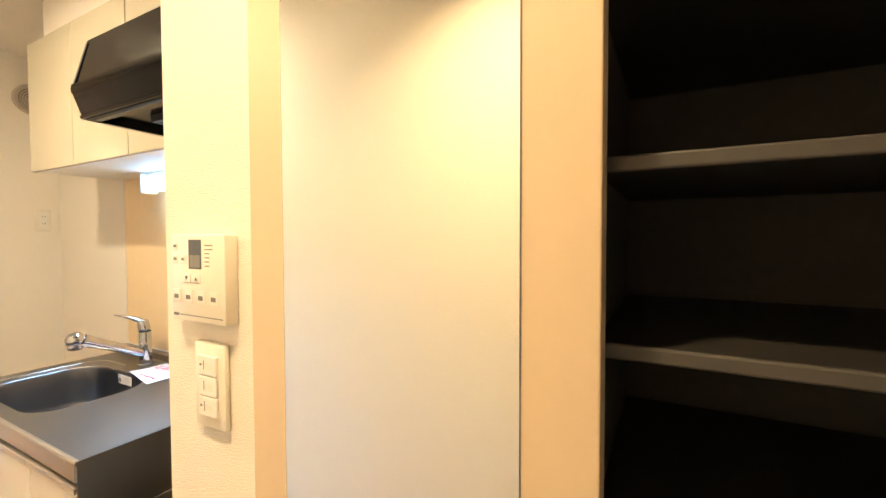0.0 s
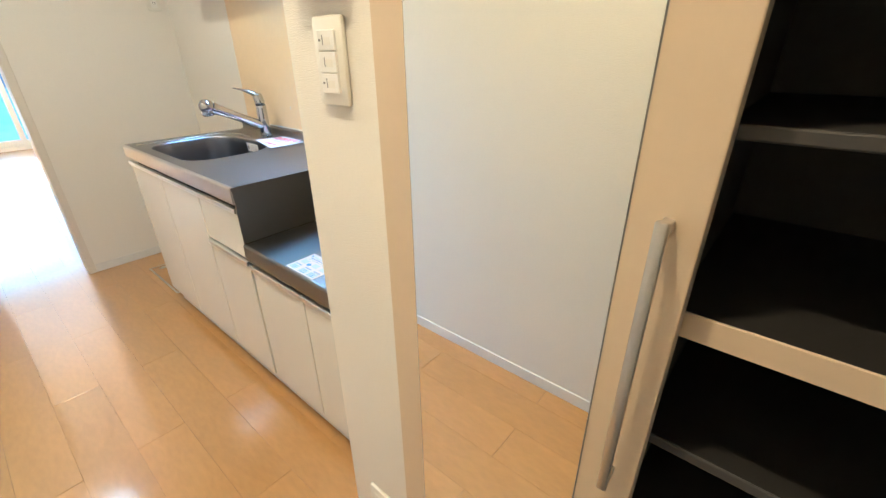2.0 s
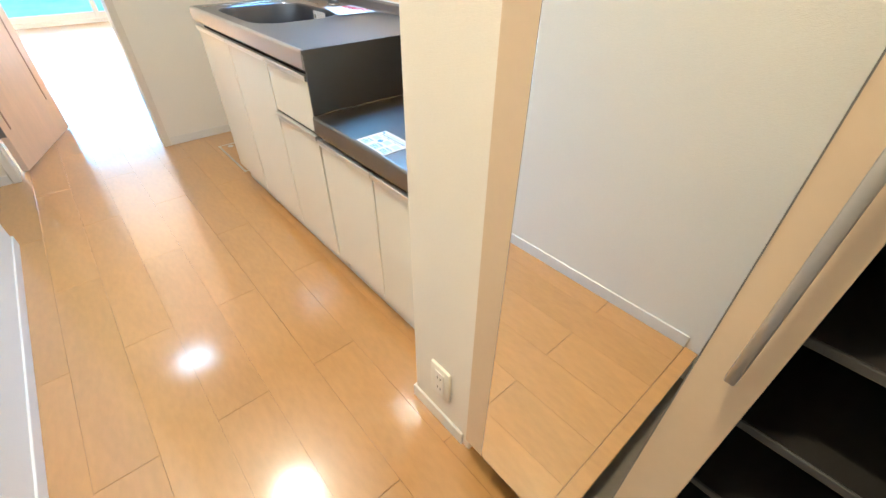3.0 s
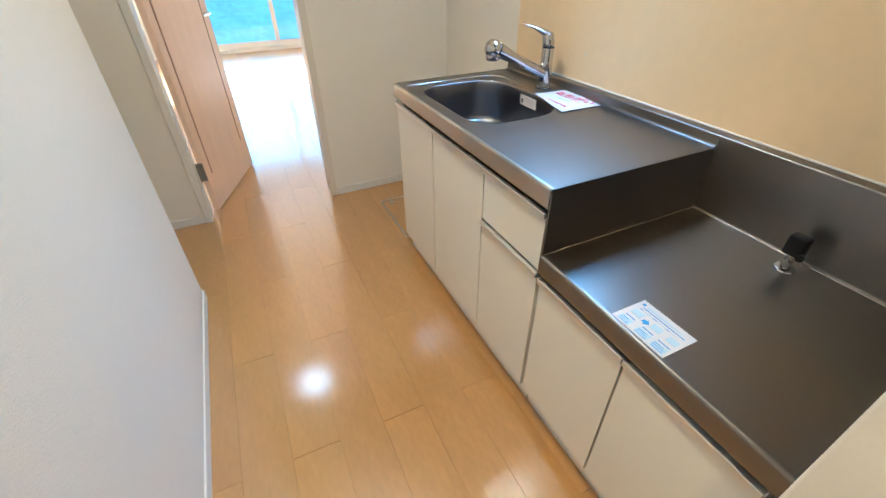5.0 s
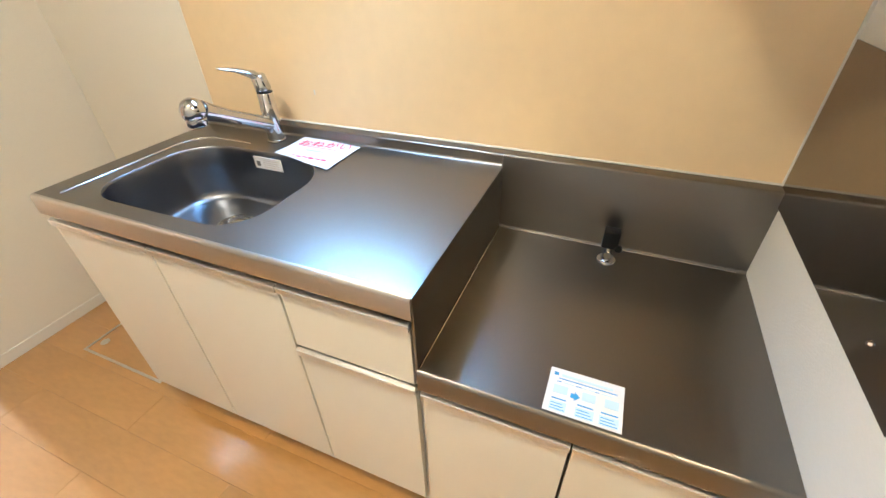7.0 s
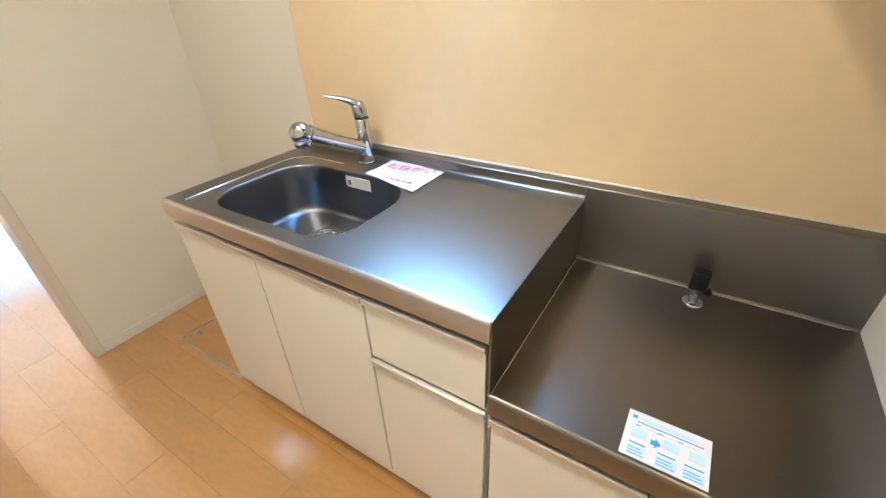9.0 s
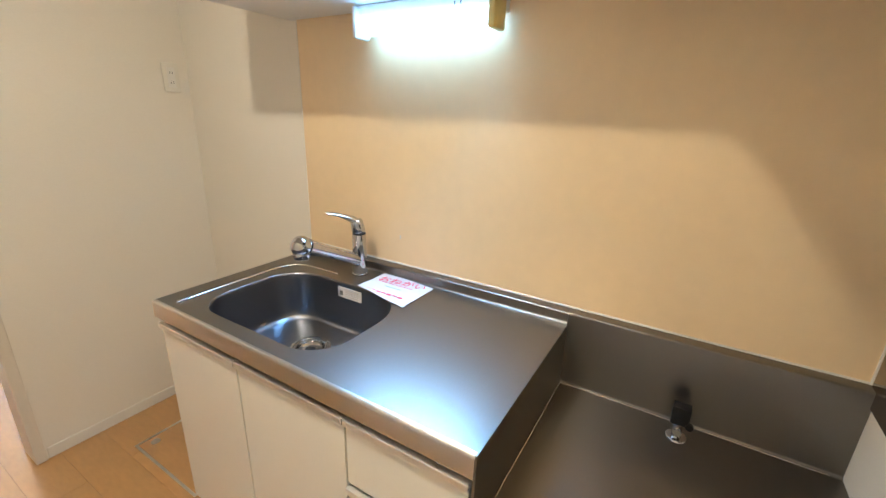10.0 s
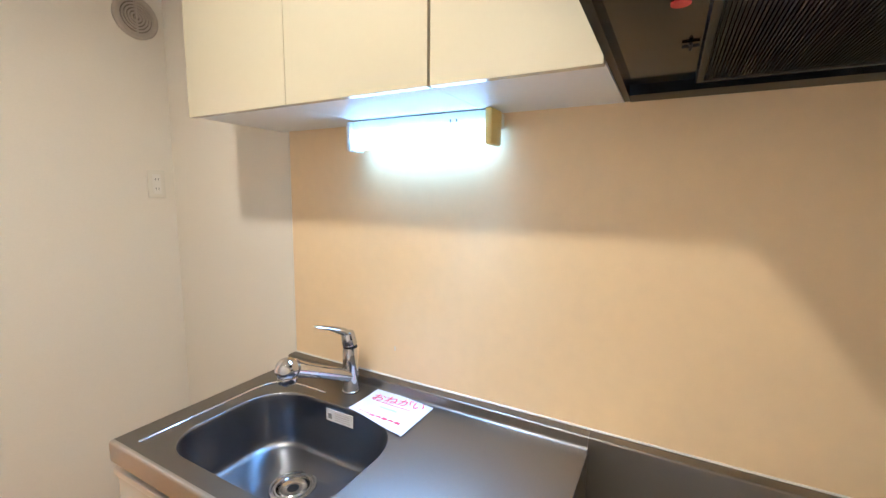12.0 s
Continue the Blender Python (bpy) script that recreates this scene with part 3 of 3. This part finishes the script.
part("body", box(WF + .02, BACK, WING, -.032, 1.906, WTOP), "carc", hc)
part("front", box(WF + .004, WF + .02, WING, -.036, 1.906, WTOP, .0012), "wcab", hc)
part("side_strip", box(WF, WF + .019, -.036, -.030, 1.90, WTOP), "alu", hc, "grey edge strip")
setting("trim_cabinet_filler", box(WF + .03, BACK, WING, 1.03, WTOP, Z), "wallpaper", "cream filler panel between cabinets and ceiling", "filler panel")

# under-cabinet lamp
tl = thing("tube_lamp", (.57, .54, 1.62), "lit white tube lamp under the wall cabinet", "lamp")
part("housing", box(.53, BACK - .006, .262, .718, 1.662, 1.702, .005), "white", tl, smooth=40)
part("cover", join(prism([(.545 + .032 * math.cos(radians(a)), 1.664 + .045 * math.sin(radians(a))) for a in range(180, 361, 15)], .278, .708)), "tube", tl, "glowing diffuser", smooth=60)
part("end_cap", box(.510, .582, .708, .723, 1.612, 1.70, .008), "white", tl, smooth=40)
part("end_cap", box(.512, .582, .2575, .278, 1.614, 1.7035, .006), "yellow", tl, "yellowed end cap", smooth=40)
for k in (0, 1):
    part("socket_slot", box(.5285, .530, .362 + k * .018, .365 + k * .018, 1.676, 1.684), "slot", tl)

# range hood
hood = thing("range_hood", (.33, -.33, 1.70), "black enamel range hood over the stove", "range hood")
HY0, HY1 = WING + .004, -.031
prof = [(BACK - .01, 1.912), (.042, 1.912), (.0125, 1.797), (.0075, 1.793), (.0055, 1.783), (.0065, 1.773), (.0105, 1.768), (.012, 1.762), (.0255, 1.724), (.0225, 1.721), (.0235, 1.7145), (.034, 1.7125)]
shell = [(x, z) for x, z in prof]
inner = [(.060, 1.713), (.066, 1.726), (.54, 1.726), (.56, 1.708), (BACK - .01, 1.704)]
part("shell", prism(shell + inner, HY0 + .012, HY1 - .012), "hood", hood, smooth=30)
for a, b in ((HY0, HY0 + .013), (HY1 - .013, HY1)):
    part("side_cap", prism(shell + [(.60, 1.704)], a, b), "hood", hood, smooth=30)
strip = [(.040, 1.903), (.0112, 1.793), (.0090, 1.7935), (.0378, 1.9035)]
part("end_strip", prism(strip, HY1 - .011, HY1 - .003), "black", hood, "thin dark strip on the hood's end")
part("front_rail", box(.030, .042, HY0 + .012, HY1 - .012, 1.7105, 1.716, .001), "black", hood)
def ring(x0, x1, y0, y1, z):
    return [(x0, y0, z), (x1, y0, z), (x1, y1, z), (x0, y1, z)]


flt = part("filter", loft([ring(.115, .515, -.495, -.165, 1.7260), ring(.117, .513, -.493, -.167, 1.7100), ring(.128, .502, -.482, -.178, 1.7100), ring(.130, .500, -.480, -.180, 1.7200)]), "black", hood, "dark grease filter frame")
for k in range(58):
    y = -.478 + k * .00515
    part("slat", box(.130, .50, y, y + .0028, 1.7125, 1.7165), "filter", flt)
part("filter_backing", box(.130, .50, -.480, -.180, 1.7200, 1.7260), "black", flt)
for y in (-.150, -.508):
    part("clip", join(cyl((.30, y, 1.7210), (.33, y, 1.7210), .0025, .0025, 8), cyl((.315, y - .012, 1.7220), (.315, y + .012, 1.7220), .0025, .0025, 8)), "black", hood)
part("red_mark", cyl((.152, -.134, 1.7265), (.152, -.134, 1.7235), .0115, .0115, 20), "red", hood, "round red sticker")
part("button", cyl(Vector((.016, -.474, 1.7485)), Vector((.016, -.474, 1.7485)) + Vector((-.009, 0, -.003)), .0048, .0043, 24, bevel=.0015), "plastic", hood, "round white push button", smooth=40)

# vent and socket on the partition
vent = thing("wall_vent", (.512, END, 2.10), "round beige ventilation grille high on the wall", "vent")
V = Vector((.512, END, 2.188))
part("rim", loft([[V + Vector((r * math.cos(k * math.tau / 40), -d, r * math.sin(k * math.tau / 40))) for k in range(40)] for r, d in ((.084, 0), (.084, .008), (.078, .014), (.066, .014), (.064, .004))], True), "vent", vent, smooth=40)
for j in range(5):
    r = .014 + j * .0115
    part("ring_slat", loft([[V + Vector((rr * math.cos(k * math.tau / 40), -d, rr * math.sin(k * math.tau / 40))) for k in range(40)] for rr, d in ((r, .004), (r, .012), (r + .006, .012), (r + .006, .004))]), "vent", vent, smooth=40)
part("bar", box(V.x - .003, V.x + .003, END - .013, END - .004, V.z - .064, V.z + .064), "vent", vent)
part("backing", cyl(V + Vector((0, -.001, 0)), V + Vector((0, -.004, 0)), .066, .066, 32), "vent_back", vent)
part("hub", cyl(V + Vector((0, -.004, 0)), V + Vector((0, -.017, 0)), .007, .006, 16), "vent", vent)


def plate(name, ob_label, category, center, normal_axis, w, h, cells, group=""):
    """A wall plate with rounded edges, facing -x or -y; cells: (across, up, half width, half height, material, name)."""
    c = Vector(center)
    ob = thing(name, c, ob_label, category, group)

    def put(u0, u1, v0, v1, d0, d1, bevel):
        if normal_axis == "x":
            return box(c.x - d1, c.x - d0, c.y + u0, c.y + u1, c.z + v0, c.z + v1, bevel)
        return box(c.x + u0, c.x + u1, c.y - d1, c.y - d0, c.z + v0, c.z + v1, bevel)

    part("plate", put(-w / 2, w / 2, -h / 2, h / 2, 0, .0095, .0042), "plastic", ob, smooth=40)
    for u, v, hw, hh, material, cell in cells:
        deep = .0100 if material == "slot" else .0115
        part(cell, put(u - hw, u + hw, v - hh, v + hh, .006, deep, .0003 if material == "slot" else .001), material, ob)
    return ob


face = [(0, 0, .0165, .042, "button", "insert")]


def socket(center, axis, label):
    ob = plate("wall_socket", label, "socket", center, axis, .070, .120, face, "wall sockets")
    c = Vector(center)
    for v in (.020, -.020):
        for u in (-.0055, .0055):
            bm = box(c.x - .0121, c.x - .011, c.y + u - .001, c.y + u + .001, c.z + v - .005, c.z + v + .005) if axis == "x" else box(c.x + u - .001, c.x + u + .001, c.y - .0121, c.y - .011, c.z + v - .005, c.z + v + .005)
            part("slot", bm, "slot", ob)
    return ob


socket((.542, END, 1.518), "y", "ivory double wall socket high on the partition")
socket((FACE, -.757, .193), "x", "ivory double wall socket low on the wing wall")
SWY, SWZ = -.762, 1.215
switch = plate("light_switch", "ivory triple rocker light switch on the wing wall", "switch", (FACE, SWY, SWZ), "x", .068, .120, [])
for k in (-1, 0, 1):
    z = SWZ + k * .0285
    key = part("rocker", box(FACE - .0130, FACE - .008, SWY - .020, SWY + .020, z - .0135, z + .0135, .0012), "button", switch)
    part("name_card", box(FACE - .0134, FACE - .0129, SWY - .012, SWY + .004, z - .006, z + .004), "plastic", key)
    part("mark", box(FACE - .0134, FACE - .0129, SWY + .006, SWY + .0075, z - .006, z + .007), "ink", key)
    if k:
        part("lamp_mark", box(FACE - .0134, FACE - .0129, SWY + .0115, SWY + .016, z - .001, z + .002), "ink", key)

# water heater remote control
RC = Vector((FACE, -.7555, 1.364))
remote = thing("water_heater_remote", RC, "ivory water heater control panel with a grey display", "control panel")


def on_remote(u0, u1, v0, v1, d0, d1, bevel=.0):
    """u runs from the panel's reading left edge to its right, v upwards, d out from the wall."""
    return box(FACE - d1, FACE - d0, RC.y + .0605 - .917 * u1, RC.y + .0605 - .917 * u0, RC.z - .060 + v0, RC.z - .060 + v1, bevel)


body = part("body", on_remote(0, .132, 0, .12, 0, .020, .003), "plastic", remote, smooth=40)
part("display", on_remote(.047, .078, .073, .113, .0195, .0204, .0), "lcd", body, "grey display")
part("display_window", on_remote(.050, .075, .075, .092, .0204, .0207), "ink", body)
for u in (.034, .058):
    b = part("button", on_remote(u, u + .017, .054, .066, .0195, .0215, .0012), "button", body)
    tri = bmesh.new()
    s = 1 if u > .05 else -1
    vs = [tri.verts.new(Vector((FACE - .0218, RC.y + .0605 - .917 * (u + .0085 + du), RC.z - .060 + .060 + dv))) for du, dv in ((-.0035, -.0025 * s), (.0035, -.0025 * s), (0, .003 * s))]
    tri.faces.new(vs)
    bmesh.ops.solidify(tri, geom=tri.faces[:], thickness=.0003)
    part("arrow", tri, "ink", b)
for k in range(4):
    u = .006 + k * .0305
    b = part("button", on_remote(u, u + .019, .026, .044, .0195, .0215, .0012), "button", body)
    part("caption", on_remote(u + .004, u + .015, .031, .037, .0215, .0218), "ink", b, "illegible grey print")
for u, v in ((.006, .098), (.006, .080), (.026, .080)):
    b = part("button", on_remote(u, u + .014, v, v + .012, .0195, .0208, .001), "button", body)
    part("caption", on_remote(u + .003, u + .011, v + .004, v + .008, .0208, .0211), "ink", b, "illegible grey print")
for k in range(6):
    part("print_line", on_remote(.086, .097 + .008 * (k > 3), .077 + k * .0055, .0785 + k * .0055, .0199, .0203), "ink", body, "illegible grey print")
part("logo_bar", on_remote(.005, .019, .0065, .0105, .0199, .0203), "ink", body)
part("print_line", on_remote(.022, .125, .008, .0092, .0199, .0203), "ink", body)

# ---- entrance: shoe cabinet ----
DX = -.143                                  # front of the doors
CY0, CY1, CT = -2.09, -.872, 1.790
shoe = thing("shoe_cabinet", (.05, -1.47, 0), "tall shoe cabinet with a mirror door and open dark shelves", "shoe cabinet")
part("side_panel", box(-.118, .255, CY1 - .018, CY1, .12, CT), "door", shoe)
part("side_panel", box(-.118, .255, CY0, CY0 + .018, .12, CT), "door", shoe)
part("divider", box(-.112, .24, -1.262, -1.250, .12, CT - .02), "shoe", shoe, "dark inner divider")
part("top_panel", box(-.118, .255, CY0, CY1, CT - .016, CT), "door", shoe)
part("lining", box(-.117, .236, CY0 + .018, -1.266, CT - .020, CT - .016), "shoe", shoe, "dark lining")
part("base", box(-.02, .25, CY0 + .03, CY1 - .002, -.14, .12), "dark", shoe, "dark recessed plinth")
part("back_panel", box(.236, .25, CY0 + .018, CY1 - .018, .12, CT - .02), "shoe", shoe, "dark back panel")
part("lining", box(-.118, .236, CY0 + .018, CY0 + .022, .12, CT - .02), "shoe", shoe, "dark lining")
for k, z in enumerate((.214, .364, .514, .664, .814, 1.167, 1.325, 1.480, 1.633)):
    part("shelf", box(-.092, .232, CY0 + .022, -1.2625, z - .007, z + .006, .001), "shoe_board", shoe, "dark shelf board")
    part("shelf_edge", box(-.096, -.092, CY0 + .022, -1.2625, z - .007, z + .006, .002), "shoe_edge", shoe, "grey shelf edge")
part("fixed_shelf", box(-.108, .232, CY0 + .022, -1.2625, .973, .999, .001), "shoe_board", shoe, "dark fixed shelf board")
part("shelf_edge", box(-.112, -.108, CY0 + .022, -1.2625, .972, 1.000, .001), "door", shoe, "cream shelf edge")
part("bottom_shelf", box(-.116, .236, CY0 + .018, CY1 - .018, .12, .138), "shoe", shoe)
md = part("door", box(DX, DX + .026, -1.274, -.886, .119, CT + .002, .0015), "door", shoe, "cream door with a full-height mirror")
part("mirror_backing", box(DX - .0003, DX + .003, -1.2138, -.9408, .121, CT + .001), "ink", md, "dark mirror edge")
part("mirror", box(DX - .0010, DX, -1.2125, -.9420, .123, CT - .001, .0003), "mirror", md, "tall frameless mirror")
part("top_strip", box(DX - .003, DX + .004, -1.274, -.940, CT + .0005, CT + .0075, .001), "white", md, "thin white strip along the top of the mirror")
part("handle", join(box(DX - .027, DX - .019, -1.2525, -1.2415, .779, 1.104, .0025), box(DX - .022, DX + .001, -1.252, -1.242, .783, .795, .002), box(DX - .022, DX + .001, -1.252, -1.242, 1.088, 1.100, .002)), "alu", md, "long matt metal bar handle", smooth=40)

# ---- ceiling lamps ----
for y, x in ((.53, -.45), (-.95, -.56)):
    dl = thing("downlight", (x, y, Z), "small round recessed warm downlight in the ceiling", "downlight", "hall downlights")
    part("ring", loft([[(x + r * math.cos(k * math.tau / 32), y + r * math.sin(k * math.tau / 32), z) for k in range(32)] for r, z in ((.054, Z), (.052, Z - .005), (.040, Z - .005), (.033, Z - .001))]), "white", dl, smooth=40)
    part("bulb", cyl((x, y, Z - .0005), (x, y, Z - .004), .032, .032, 32), "bulb", dl, "glowing lamp face")

# round lamp on the ceiling of the bright room, known by its glint on the hall floor
LX, LY = -.66, 2.40
cl = thing("ceiling_lamp", (LX, LY, Z), "round white ceiling lamp in the bright room", "ceiling lamp")
disc = [[(LX + r * math.cos(k * math.tau / 32), LY + r * math.sin(k * math.tau / 32), z) for k in range(32)] for r, z in ((.18, Z), (.18, Z - .015), (.175, Z - .02))]
part("base", loft(disc, True, True), "white", cl, smooth=40)
part("dome", loft([[(LX + .16 * math.cos(a) * math.cos(k * math.tau / 32), LY + .16 * math.cos(a) * math.sin(k * math.tau / 32), Z - .02 - .04 * math.sin(a)) for k in range(32)] for a in (0, .4, .8, 1.2, 1.5)], False, True), "dome", cl, "glowing white dome", smooth=60)

# ---- floor hatch ----
hatch = thing("floor_hatch", (.3, 1.40, 0), "floor inspection hatch with an aluminium frame beside the cabinet", "floor hatch")
hx0, hx1, hy0, hy1 = .036, .56, 1.153, 1.612
part("frame", join(box(hx0, hx1, hy1 - .010, hy1, 0, .0022), box(hx0, hx0 + .010, hy0, hy1 - .010, 0, .0022), box(hx0 + .010, hx1, hy0, hy0 + .010, 0, .0022), box(hx1 - .010, hx1, hy0 + .010, hy1 - .010, 0, .0022)), "alu", hatch)
part("lid", box(hx0 + .011, hx1 - .011, hy0 + .011, hy1 - .011, .0003, .0012), "plank", hatch)
part("handle", cyl((.099, 1.567, .001), (.099, 1.567, .003), .018, .018, 24, bevel=.001), "alu", hatch)

# ---- floor boards ----
floor = setting("floor", join(box(LEFT - .05, .30, STEP, -.870, -.05, -.006), box(LEFT - .05, BACK + .05, -.870, 1.02, -.05, -.006), box(-1.75, BACK + .05, 1.02, END + .02, -.05, -.006), box(RX0, RX1, END + .02, RY + .13, -.05, -.006)), "seam", "glossy maple wood plank floor", "floor")
PW, PL = .1505, .95
plank_mesh = {}


def plank(y0, y1):
    key = round(y1 - y0, 3)
    if key not in plank_mesh:
        bm = box(-PW / 2 + .0002, PW / 2 - .0002, .0006, key - .0006, -.006, 0, .0004, 1)
        me = bpy.data.meshes.new("plank")
        bm.to_mesh(me)
        bm.free()
        me.materials.append(M["plank"])
        plank_mesh[key] = me
    return plank_mesh[key]


SPANS = ((STEP, -.870, LEFT - .05, .30), (-.870, 1.02, LEFT - .05, BACK + .05), (1.02, END + .02, -1.75, BACK + .05), (END + .02, RY + .12, RX0, RX1))
x = -.824 - PW * 7
while x < RX1 + PW:
    k = round((x + .824) / PW)
    start = .614 if k % 2 == 0 else .140
    # the stretch of floor, inside its walls, that this row of boards covers
    inside = [(p, q) for p, q, u, v in SPANS if u - PW * .45 < x < v + PW * .45]
    y = start - PL * 2
    while y < RY + .1 and inside:
        a, b = max(y, inside[0][0]), min(y + PL, inside[-1][1])
        if b - a > .02:
            ob = new("plank", plank(a, b))
            ob.parent = floor
            ob.location = Vector((x, a, 0)) - floor.location
        y += PL
    x += PW
